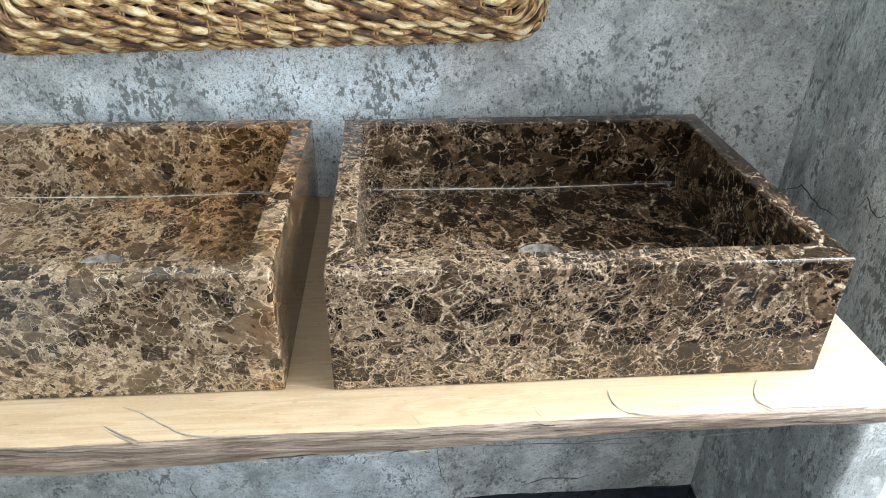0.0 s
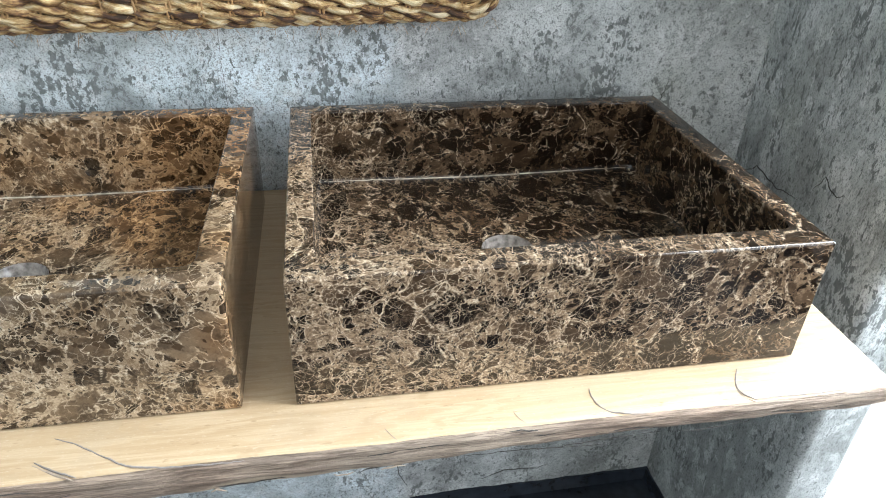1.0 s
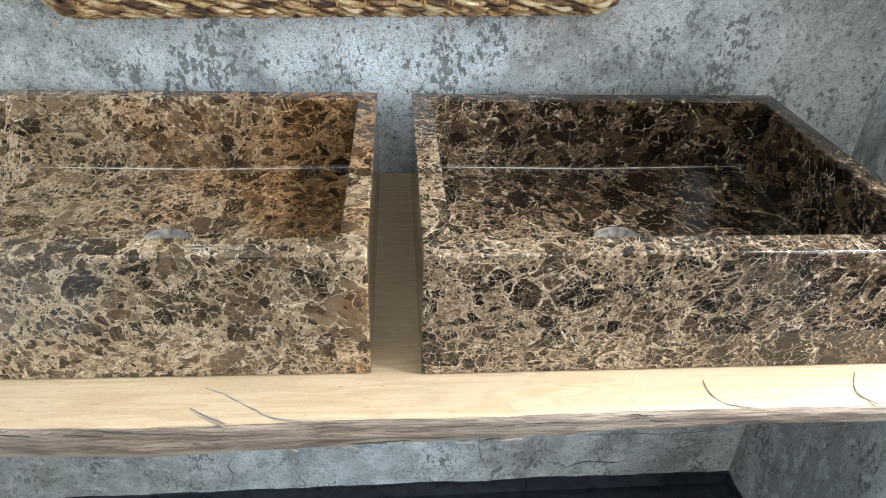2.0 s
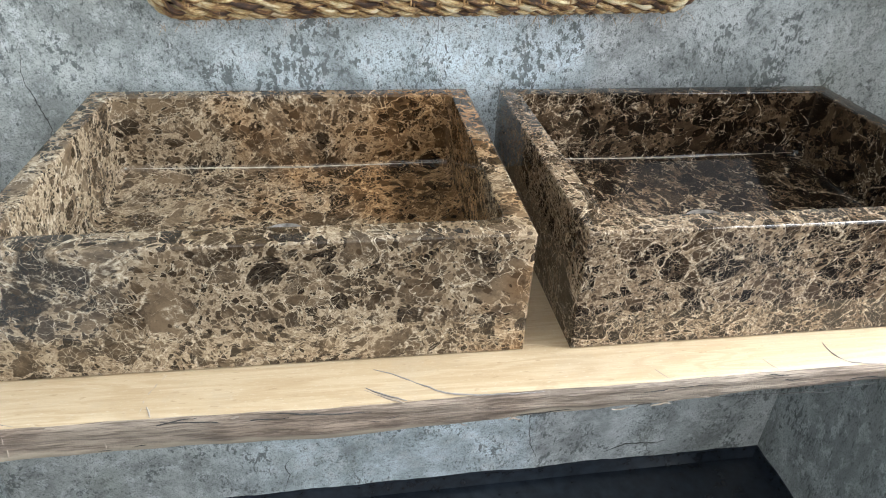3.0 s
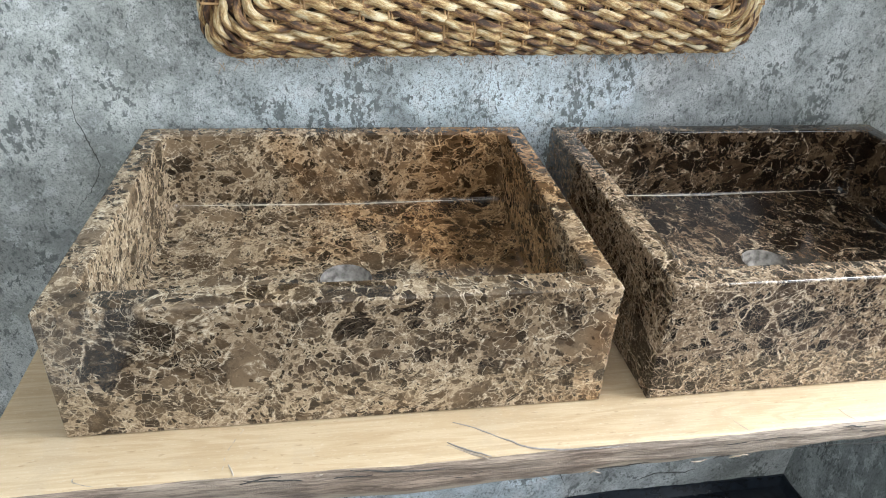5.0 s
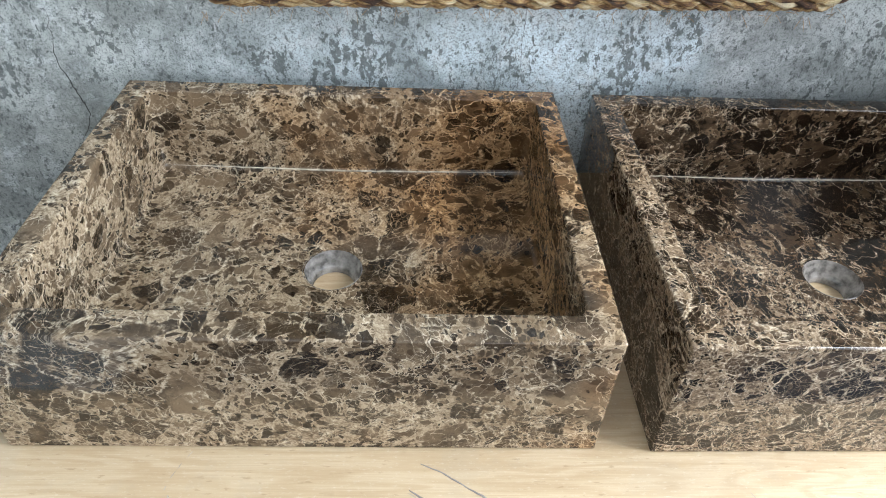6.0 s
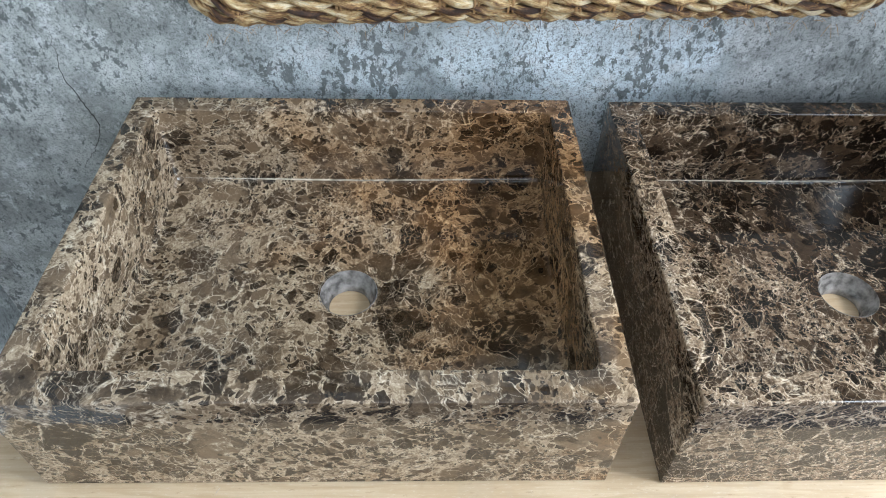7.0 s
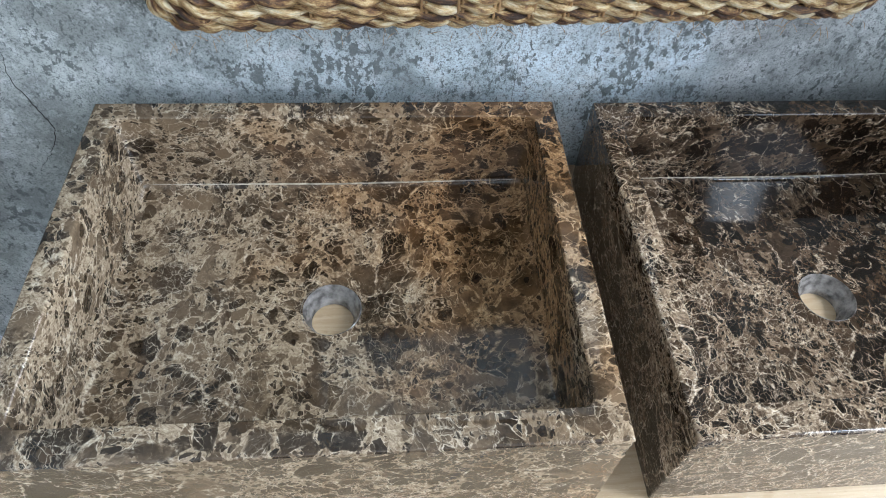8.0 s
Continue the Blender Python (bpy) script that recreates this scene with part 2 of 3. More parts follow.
def weathered_edge(name):
    n = Nodes(name)
    long = n.place((0, 0, 0), (2.2, 18.0, 26.0))
    streak = n.noise(n.bent(long, 1.5, 0.6), 5, 7, 0.75)
    fibre = n.noise(n.place((0, 0, 0), (6.0, 120.0, 170.0)), 4, 4, 0.7)
    cloud = n.noise(n.place(), 7, 4)
    colour = n.mix(n.ramp(streak, 0.40, 0.60), (0.15, 0.105, 0.078), (0.36, 0.265, 0.20))
    colour = n.mix(n.ramp(cloud, 0.42, 0.66, 0, 0.55), colour, (0.42, 0.345, 0.275))
    colour = n.mix(n.ramp(n.noise(n.place((5, 0, 0), (1.0, 3, 3.5)), 9, 5), 0.60, 0.70, 0, 0.6), colour, (0.075, 0.06, 0.052))
    colour = n.mix(n.ramp(fibre, 0.45, 0.62, 0, 0.7), colour, (0.085, 0.058, 0.042))
    low = n.node("ShaderNodeSeparateXYZ", {0: n.place()}).outputs[2]
    low = n.math("MULTIPLY_ADD", n.math("SUBTRACT", n.noise(n.place((2, 0, 0), (1, 3, 3)), 6, 5), 0.5), 0.05, low)
    colour = n.mix(n.ramp(low, 0.766, 0.757, 0, 0.7), colour, (0.50, 0.41, 0.31))
    return n.finish(colour, 0.72, n.math("ADD", n.math("MULTIPLY", streak, 1.4), n.math("MULTIPLY", fibre, 0.6)), 0.0022)


def seagrass(name):
    """Twisted dried leaf: pale straw to dark brown from twist to twist, with fibres along the strand."""
    n = Nodes(name)
    uv = n.place(uv=True)
    fibre = n.noise(n.place((0, 0, 0), (7.0, 13.0, 1.0), uv=True), 3, 4, 0.75)
    turn = n.noise(n.place((0, 0, 0), (16.0, 1.6, 1.0), uv=True), 1.5, 5, 0.75)
    luck = n.node("ShaderNodeObjectInfo").outputs["Random"]
    tone = n.math("ADD", turn, n.math("MULTIPLY_ADD", luck, 0.16, -0.075))
    r = n.node("ShaderNodeValToRGB", {0: tone})
    r.color_ramp.elements[0].position, r.color_ramp.elements[0].color = 0.36, (0.030, 0.014, 0.009, 1)
    r.color_ramp.elements[1].position, r.color_ramp.elements[1].color = 0.63, (0.78, 0.66, 0.45, 1)
    for p, c in ((0.42, (0.10, 0.045, 0.022)), (0.465, (0.25, 0.13, 0.05)), (0.515, (0.46, 0.29, 0.12)), (0.57, (0.64, 0.48, 0.26))):
        r.color_ramp.elements.new(p).color = (*c, 1)
    colour = n.mix(n.ramp(fibre, 0.48, 0.62, 0, 0.45), r.outputs[0], (0.085, 0.040, 0.018))
    return n.finish(colour, 0.5, fibre, 0.0016)


MARBLE_TAN = marble("tan_brown_marble", (0.37, 1.13, 0.2), (0.010, 0.006, 0.0038), (0.110, 0.069, 0.037), (0.46, 0.352, 0.24), (0.68, 0.57, 0.435), 0.07, 0.30, 0.06, 0.06, (-0.12, -0.10, -0.2), (0.80, 0.50, -0.6), 0.75)
# drift: veins thin out to the back right, with its shade painted in too
MARBLE_DARK = marble("dark_brown_marble", (2.9, 4.31, 1.7), (0.004, 0.0022, 0.0015), (0.027, 0.0135, 0.0064), (0.29, 0.20, 0.125), (0.72, 0.585, 0.44), 0.13, 0.36, -0.08, 0.06, (-0.95, -0.85, 0.0), (0.0, 0.0, 0.0), 0.15)
CONCRETE_LONG = concrete("weathered_plaster_shaded", True, 0.0)
CONCRETE = concrete("weathered_plaster", False, 2.3, (0.72, 0.73, 0.715), 0.6)
PINE = sawn_pine("sawn_pine")
EDGE = weathered_edge("weathered_wood_edge")
GRASS = seagrass("dried_seagrass")
ROD = plain("cane_rod", (0.34, 0.20, 0.09), 0.5, 90)
GAP_SHADE = plain("gap_shade_backing", (0.035, 0.022, 0.015), 0.7, 60)
BLACK = plain("black_floor_coating", (0.016, 0.021, 0.029), 0.24, 35, 0.35, 0.0006)
CRACK = plain("crack_shadow", (0.05, 0.045, 0.042), 0.9, 200)
TORN = plain("torn_pine_fibre", (0.36, 0.29, 0.23), 0.7, 300, 0.15)
FAINT = plain("old_wood_fissure", (0.40, 0.34, 0.28), 0.8, 200, 0.3)
SPLIT = plain("wood_split", (0.27, 0.24, 0.225), 0.85, 200)
WHITE = plain("pale_wall_paint", (0.18, 0.172, 0.162), 0.7, 40, 0.06)
BRIGHT = plain("white_ceiling_paint", (0.46, 0.455, 0.435), 0.7, 40, 0.04)
PALE = plain("pale_paving", (0.46, 0.455, 0.435), 0.7, 30, 0.15)
METAL = plain("grey_window_frame", (0.30, 0.31, 0.32), 0.4, 50, 0.1)
FLARE = plain("ground_stone_flare", (0.24, 0.22, 0.205), 0.06, 85, 0.8, 0.0002, Specular_IOR_Level=0.7)
GLINT = plain("pale_edge_highlight", (0.40, 0.34, 0.27), 0.2, 120, 0.5, 0.0001)
MIRROR = Nodes("mirror_glass").finish((0.86, 0.88, 0.88), 0.02, Metallic=1.0)


# ---- mesh tools ----
def part(name, bm, material, parent=None, label=""):
    """Links a bmesh as one object, under a thing or a part."""
    me = bpy.data.meshes.new(name)
    bm.to_mesh(me)
    bm.free()
    for m in (material if isinstance(material, (list, tuple)) else [material]):
        me.materials.append(m)
    ob = new(name, me)
    if parent:
        ob.parent = parent
    return tagged(ob, label)


def box_bm(lo, hi, bevel=0.0):
    bm = bmesh.new()
    bmesh.ops.create_cube(bm, size=1)
    for v in bm.verts:
        v.co = Vector([lo[i] + (v.co[i] + 0.5) * (hi[i] - lo[i]) for i in range(3)])
    if bevel:
        bmesh.ops.bevel(bm, geom=bm.edges[:], offset=bevel, segments=2, affect="EDGES")
    return bm


def rounded_loop(x0, y0, x1, y1, radii, steps=4):
    """Points of a rounded rectangle, from the front left corner on, against the clock."""
    out = []
    for k, (cx, cy, sx, sy) in enumerate(((x0, y0, 1, 1), (x1, y0, -1, 1), (x1, y1, -1, -1), (x0, y1, 1, -1))):
        r = radii[k] if isinstance(radii, (list, tuple)) else radii
        for i in range(steps + 1):
            a = radians(180 + 90 * k + 90 * i / steps)
            out.append((cx + sx * r + r * math.cos(a), cy + sy * r + r * math.sin(a)))
    return out


def split_like(points, counts):
    """The same outline, each edge cut into the given number of parts."""
    out = []
    for ((ax, ay), (bx, by)), k in zip(zip(points, points[1:] + points[:1]), counts):
        out += [(ax + (bx - ax) * j / k, ay + (by - ay) * j / k) for j in range(k)]
    return out


def skin(bm, loops):
    """Faces between closed loops of vertices."""
    for a, b in zip(loops, loops[1:]):
        for i in range(len(a)):
            j = (i + 1) % len(a)
            bm.faces.new((a[i], a[j], b[j], b[i]))


def ring_fill(bm, loop, hole):
    edges = []
    for verts in (loop, hole):
        for i, v in enumerate(verts):
            w = verts[(i + 1) % len(verts)]
            edges.append(bm.edges.get((v, w)) or bm.edges.new((v, w)))
    bmesh.ops.triangle_fill(bm, use_beauty=True, use_dissolve=False, edges=edges)


def smooth(ob, angle=35):
    ob.data.shade_smooth()
    ob.data.set_sharp_from_angle(angle=radians(angle))
    return ob


def tube(path, radius, sides=5):
    """A tapered, half-sunk thread along a path."""
    bm = bmesh.new()
    loops = []
    for i, p in enumerate(path):
        a, b = Vector(path[max(0, i - 1)]), Vector(path[min(len(path) - 1, i + 1)])
        d = (b - a).normalized()
        u = d.orthogonal().normalized()
        w = d.cross(u)
        r = radius * (0.25 + 0.75 * math.sin(math.pi * (i + 0.5) / len(path)))
        loops.append([bm.verts.new(Vector(p) + r * (math.cos(t) * u + math.sin(t) * w)) for t in [2 * math.pi * k / sides for k in range(sides)]])
    skin(bm, loops)
    bm.faces.new(loops[0][::-1]), bm.faces.new(loops[-1])
    bmesh.ops.recalc_face_normals(bm, faces=bm.faces[:])
    return bm


def smoothed(points, rounds=2):
    """A polyline with its corners cut."""
    for _ in range(rounds):
        out = [points[0]]
        for a, b in zip(points, points[1:]):
            a, b = np.array(a), np.array(b)
            out += [tuple(0.75 * a + 0.25 * b), tuple(0.25 * a + 0.75 * b)]
        points = out + [points[-1]]
    return points


def wander(points, per=6, amount=0.002, seed=0.0):
    """A polyline made finer and uneven."""
    out = []
    for a, b in zip(points, points[1:]):
        for i in range(per):
            p = Vector(a).lerp(Vector(b), i / per)
            out.append(p + amount * noise.noise_vector(p * 120 + Vector((seed, 0, 0))))
    return out + [Vector(points[-1])]


# ---- setting ----
SIDE, LEFT, TOP = 1.362, -0.352, 0.80
GROUND = -0.028


def back(x):
    """The long wall's face: not quite square to the slab."""
    return 0.470 + 0.0165 * x


BACK = 0.470


def wall_sheet(name, lo, hi, axis, material, label, uneven=0.0015, turned=False):
    """A wall with thickness; the face that looks at the room is gently uneven."""
    bm = box_bm(lo, hi)
    bmesh.ops.subdivide_edges(bm, edges=bm.edges[:], cuts=24, use_grid_fill=True)
    for v in bm.verts:
        v.co[axis] += uneven * noise.noise(v.co * 5)
        if turned:
            v.co.y += back(v.co.x) - BACK
    ob = part(name, bm, material)
    return tagged(smooth(ob), label, "wall", kind="structure")


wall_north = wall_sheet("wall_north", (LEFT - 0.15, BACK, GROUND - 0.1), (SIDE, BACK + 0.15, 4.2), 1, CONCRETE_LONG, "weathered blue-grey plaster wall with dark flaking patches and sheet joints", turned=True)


def build_wing():
    """The short wall, its free end rounded over."""
    bm = bmesh.new()
    loops = []
    for i in range(67):
        z = GROUND - 0.1 + (4.3 + 0.028) * i / 66
        pts = rounded_loop(SIDE, 0.122, 1.462, BACK + 0.17, [0.018, 0.018, 0.001, 0.001], 8)
        dense = []
        for (ax, ay), (bx, by) in zip(pts, pts[1:] + pts[:1]):
            k = max(1, int(math.hypot(bx - ax, by - ay) / 0.05))
            dense += [(ax + (bx - ax) * j / k, ay + (by - ay) * j / k) for j in range(k)]
        loops.append([bm.verts.new((x + 0.003 * noise.noise(Vector((x * 4, y * 5, z * 5))), y + 0.003 * noise.noise(Vector((x * 6, y * 4, z * 6 + 9))) * (y < 0.3), z)) for x, y in dense])
    skin(bm, loops)
    bm.faces.new(loops[0][::-1]), bm.faces.new(loops[-1])
    bmesh.ops.recalc_face_normals(bm, faces=bm.faces[:])
    ob = smooth(part("wall_wing", bm, CONCRETE), 60)
    return tagged(ob, "short grey plaster wing wall with rounded end, cracked and stained", "wall", kind="structure")


wall_wing = build_wing()
wall_west = wall_sheet("wall_west", (LEFT - 0.15, -2.6, GROUND - 0.1), (LEFT, BACK, 4.2), 0, CONCRETE, "weathered pale grey plaster side wall in window light")
for name, lo, hi in (("wall_south_1", (LEFT - 0.15, -2.75, GROUND - 0.1), (-0.5, -2.6, 4.2)),
                     ("wall_south_2", (1.5, -2.75, GROUND - 0.1), (2.65, -2.6, 4.2)),
                     ("wall_south_3", (-0.5, -2.75, GROUND - 0.1), (1.5, -2.6, 1.25)),
                     ("wall_south_4", (-0.5, -2.75, 2.45), (1.5, -2.6, 4.2)),
                     ("wall_east_1", (2.5, -1.0, GROUND - 0.1), (2.65, -0.72, 4.2)),
                     ("wall_east_4", (2.5, -2.6, GROUND - 0.1), (2.65, -2.5, 4.2)),
                     ("wall_east_5", (2.5, -2.5, 3.5), (2.65, -1.0, 4.2)),
                     ("wall_east_2", (2.5, 1.6, GROUND - 0.1), (2.65, 1.75, 4.2)),
                     ("wall_east_3", (2.5, -0.72, 3.9), (2.65, 1.6, 4.2)),
                     ("wall_recess", (1.462, 1.6, GROUND - 0.1), (2.5, 1.75, 4.2)),
                     ("wall_recess_side", (1.316, BACK + 0.15, GROUND - 0.1), (1.462, 1.75, 4.2))):
    tagged(part(name, box_bm(lo, hi), WHITE), "plain pale painted wall closing the room", "wall", kind="structure")
tagged(part("ceiling", box_bm((LEFT - 0.15, -2.75, 4.2), (2.65, 1.75, 4.35)), BRIGHT), "plain white painted ceiling", "ceiling", kind="structure")
tagged(part("floor_tiles", box_bm((1.52, 0.0, GROUND - 0.12), (2.65, 1.75, GROUND)), PALE), "pale stone floor washed out by daylight", "floor", kind="structure")
tagged(part("floor_side", box_bm((1.52, -2.75, GROUND - 0.12), (2.65, 0.0, GROUND)), BLACK), "black coated floor with a soft sheen", "floor", kind="structure")
bm = box_bm((LEFT - 0.15, -2.75, GROUND - 0.12), (1.52, 1.75, GROUND))
tagged(part("floor", bm, BLACK), "black coated floor with a soft sheen", "floor", kind="structure")
tagged(part("ground", box_bm((-40, -40, GROUND - 0.4), (40, 40, GROUND - 0.13)), PALE), "pale paved ground outside", "ground", kind="structure")


def upturn(name, start, end, out):
    """Black coating turned up on the wall, its upper rim brushed by hand."""
    bm = bmesh.new()
    rows = []
    a, b, o = Vector(start), Vector(end), Vector(out)
    for i in range(121):
        p = a.lerp(b, i / 120)
        h = 0.034 + 0.005 * noise.noise(p * 9) + 0.003 * noise.noise(p * 40)
        rows.append([bm.verts.new(q) for q in (p, p + o * 0.011, p + o * 0.007 + Vector((0, 0, 0.012)), p + o * 0.005 + Vector((0, 0, h - 0.002)), p + Vector((0, 0, h)))])
    for r, s in zip(rows, rows[1:]):
        for j in range(4):
            bm.faces.new((r[j], r[j + 1], s[j + 1], s[j]))
    bmesh.ops.recalc_face_normals(bm, faces=bm.faces[:])
    return tagged(smooth(part(name, bm, BLACK)), "black floor coating turned up on the wall with a wavy rim", "baseboard", kind="structure")


upturn("baseboard_1", (LEFT, back(LEFT) + 0.001, GROUND), (SIDE, back(SIDE) + 0.001, GROUND), (0, -1, 0))
upturn("baseboard_2", (SIDE + 0.001, back(SIDE), GROUND), (SIDE + 0.001, 0.13, GROUND), (-1, 0, 0))

# cracks in the plaster
def wall_crack(points, radius):
    part("crack", tube([(p.x, back(p.x) - 0.0002, p.z) for p in wander([(x, back(x), z) for x, z in points], 8, 0.004)], radius), CRACK, wall_north)


def wing_crack(points, radius):
    part("crack", tube([(SIDE + 0.003 * noise.noise(Vector((SIDE * 4, p.y * 5, p.z * 5))), p.y, p.z) for p in wander([(SIDE, y, z) for y, z in points], 8, 0.004)], radius), CRACK, wall_wing)


wall_crack([(-0.083, 1.04), (-0.090, 0.985), (-0.094, 0.958), (-0.080, 0.912), (-0.072, 0.890), (-0.080, 0.860), (-0.100, 0.832), (-0.118, 0.808)], 0.00055)
wall_crack([(0.515, 1.3), (0.513, 1.1), (0.510, 0.95), (0.513, 0.4), (0.511, 0.0)], 0.00025)
wall_crack([(0.78, 0.04), (0.76, 0.09), (0.75, 0.2)], 0.0009)
wall_crack([(0.95, 0.035), (1.0, 0.055), (1.08, 0.05), (1.12, 0.06)], 0.0012)
wall_crack([(0.20, 0.02), (0.215, 0.06), (0.205, 0.09), (0.225, 0.12)], 0.0009)
wall_crack([(1.16, 0.88), (1.185, 0.91), (1.20, 0.94), (1.202, 0.975)], 0.0006)
wing_crack([(0.482, 0.790), (0.461, 0.803), (0.428, 0.826), (0.399, 0.823), (0.37, 0.815), (0.342, 0.82), (0.316, 0.822)], 0.0012)
wing_crack([(0.293, 0.85), (0.273, 0.88), (0.258, 0.868), (0.241, 0.864), (0.228, 0.873)], 0.0010)


# ---- window wall ----
def tall_window(name, x, y0, y1, z0, z1, bars):
    ob = tagged(new(name), "tall grey-framed glazed opening to bright daylight", "window", kind="structure")
    d = 0.025
    for lo, hi in (((x, y0, z0), (x + 0.06, y0 + 2 * d, z1)), ((x, y1 - 2 * d, z0), (x + 0.06, y1, z1)),
                   ((x, y0 + 2 * d, z1 - 2 * d), (x + 0.06, y1 - 2 * d, z1)), ((x, y0 + 2 * d, z0), (x + 0.06, y1 - 2 * d, z0 + 0.03))):
        part("window_frame", box_bm(lo, hi, 0.004), METAL, ob)
    for k in range(1, bars):
        y = y0 + (y1 - y0) * k / bars
        part("mullion", box_bm((x, y - d, z0 + 0.03), (x + 0.06, y + d, z1 - 2 * d), 0.004), METAL, ob)
    return ob


tall_window("window_1", 2.54, -0.72, 1.6, GROUND, 3.9, 2)
tall_window("window_2", 2.54, -2.5, -1.0, GROUND, 3.5, 2)


# ---- slab ----
def slab_front(x):
    return -0.0675 + 0.009 * max(0.0, x - 0.3) + 0.003 * noise.noise(Vector((x * 4, 0, 0))) + 0.0022 * noise.noise(Vector((x * 17, 3, 0)))


def slab_under(x):
    return 0.7500 + 0.0185 * min(1.0, max(0.0, (x - 0.35) / 0.6)) + 0.003 * noise.noise(Vector((x * 2.3, 7, 0))) + 0.0022 * noise.noise(Vector((x * 13, 9, 0)))


def build_slab():
    ob = tagged(new("timber_countertop"), "thick pale pine slab countertop with a rough dark live edge", "countertop")
    bm = bmesh.new()
    loops, n = [], 320
    x0, x1 = -0.073, 1.243
    for i in range(n + 1):
        x = x0 + (x1 - x0) * i / n
        f, u = slab_front(x), slab_under(x)
        rag = lambda k, s=34: noise.noise(Vector((x * s, k * 2.1, 4.0)))
        end = max(0.0, (x - 1.213) / 0.03)
        f += 0.0015 * end * end
        sec = [(back(x) - 0.006, TOP), (0.2, TOP), (f + 0.03, TOP), (f + 0.008, TOP - 0.0003), (f + 0.002, TOP - 0.0015 - 0.0012 * abs(rag(1))), (f - 0.001, TOP - 0.005)]
        for k in range(1, 8):
            s = k / 8
            z = TOP - 0.005 + (u + 0.004 - TOP + 0.005) * s
            y = f - 0.002 + 0.004 * s * s + 0.0032 * noise.noise(Vector((x * 7, z * 110, 1))) + 0.0018 * noise.noise(Vector((x * 30, z * 260, 5)))
            sec.append((y, z))
        sec += [(f + 0.006, u + 0.002), (f + 0.010, u), (f + 0.05, u - 0.001), (0.25, u), (back(x) - 0.006, u)]
        loops.append([bm.verts.new((x + (0.004 * noise.noise(Vector((y * 30, z * 60, 2))) if i == n else 0), y, z)) for y, z in sec])
    m = len(loops[0])
    for a, b in zip(loops, loops[1:]):
        for j in range(m):
            f = bm.faces.new((a[j], b[j], b[(j + 1) % m], a[(j + 1) % m]))
            f.material_index = 1 if 4 <= j <= 14 else 0
    bm.faces.new(loops[0]), bm.faces.new(loops[-1][::-1])
    bmesh.ops.recalc_face_normals(bm, faces=bm.faces[:])
    smooth(part("slab", bm, [PINE, EDGE], ob), 50)
    splits = ([(0.383, -0.017), (0.406, -0.027), (0.446, -0.055), (0.468, -0.063), (0.509, -0.067), (0.559, -0.067)],
              [(0.373, -0.044), (0.394, -0.057), (0.415, -0.067)],
              [(0.908, -0.017), (0.907, -0.037), (0.914, -0.051), (0.930, -0.058), (0.955, -0.061)],
              [(1.084, -0.009), (1.067, -0.035), (1.068, -0.049), (1.080, -0.058)],
              [(0.047, -0.034), (0.026, -0.042), (0.016, -0.056), (0.041, -0.063)],
              [(0.170, -0.004), (0.160, -0.022), (0.154, -0.037), (0.154, -0.060)],
              [(0.158, -0.049), (0.165, -0.064)],
              [(0.69, -0.045), (0.70, -0.062)], [(0.82, -0.040), (0.829, -0.06)],
              [(1.080, -0.0575), (1.115, -0.0565), (1.150, -0.0575), (1.20, -0.056)])
    for k, pts in enumerate(splits):
        r = (0.0010, 0.0011, 0.0009, 0.0010, 0.0005, 0.0005, 0.0008, 0.0003, 0.0003, 0.0007)[k]
        faint = k in (4, 5, 6)
        r *= 1.3 if faint else 1.0
        if k in (1, 3):
            part("torn_fibre", tube(wander([(x - 0.0015, y - 0.0022, TOP - 0.0008) for x, y in smoothed(pts)], 3, 0.0008, k + 20), 0.0013), TORN, ob, "pale torn fibres beside the split")
        part("split", tube(wander([(x, y, TOP + (-0.0006 if faint else 0.0001)) for x, y in smoothed(pts)], 3, 0.0011, k), r), FAINT if faint else SPLIT, ob, "dark drying split in the pine")
    rng = random.Random(9)
    for k in range(8):
        x = rng.uniform(-0.06, 1.2)
        w = rng.uniform(0.006, 0.03)
        low = rng.random() < 0.5
        z = slab_under(x) + 0.004 if low else TOP - 0.0035
        pts = [(x + w * q, slab_front(x + w * q) - 0.0012 + (0.002 if low else 0.0), z + 0.0015 * math.sin(5 * q + k)) for q in (0, 0.3, 0.6, 1)]
        part("torn_fibre", tube(wander(pts, 4, 0.0012, k + 40), rng.uniform(0.0006, 0.0012)), TORN, ob, "pale torn fibres along the edge")
    for x in (0.030, 0.118):
        for z, h in ((0.786, 0.010), (0.768, 0.013)):
            part("torn_fibre", tube(wander([(x + 0.001 * q, slab_front(x) - 0.0016, z - h * 0.5 + h * q) for q in (0, 0.5, 1)], 5, 0.002, x * 90), 0.0007), TORN, ob, "pale scuff across the edge")
    rng = random.Random(5)
    for k in range(18):
        x = rng.uniform(-0.07, 1.12)
        z = rng.uniform(0.760, 0.796)
        w = rng.uniform(0.04, 0.16)
        pts = [(x + w * s, slab_front(x + w * s) - 0.0014 + 0.004 * ((TOP - z) / 0.04) ** 2, z + 0.004 * math.sin(3 * s + k)) for s in (0, 0.3, 0.6, 1)]
        part("split", tube(wander(pts, 7, 0.0012, k), rng.uniform(0.0005, 0.0011)), CRACK, ob)
    return ob


build_slab()


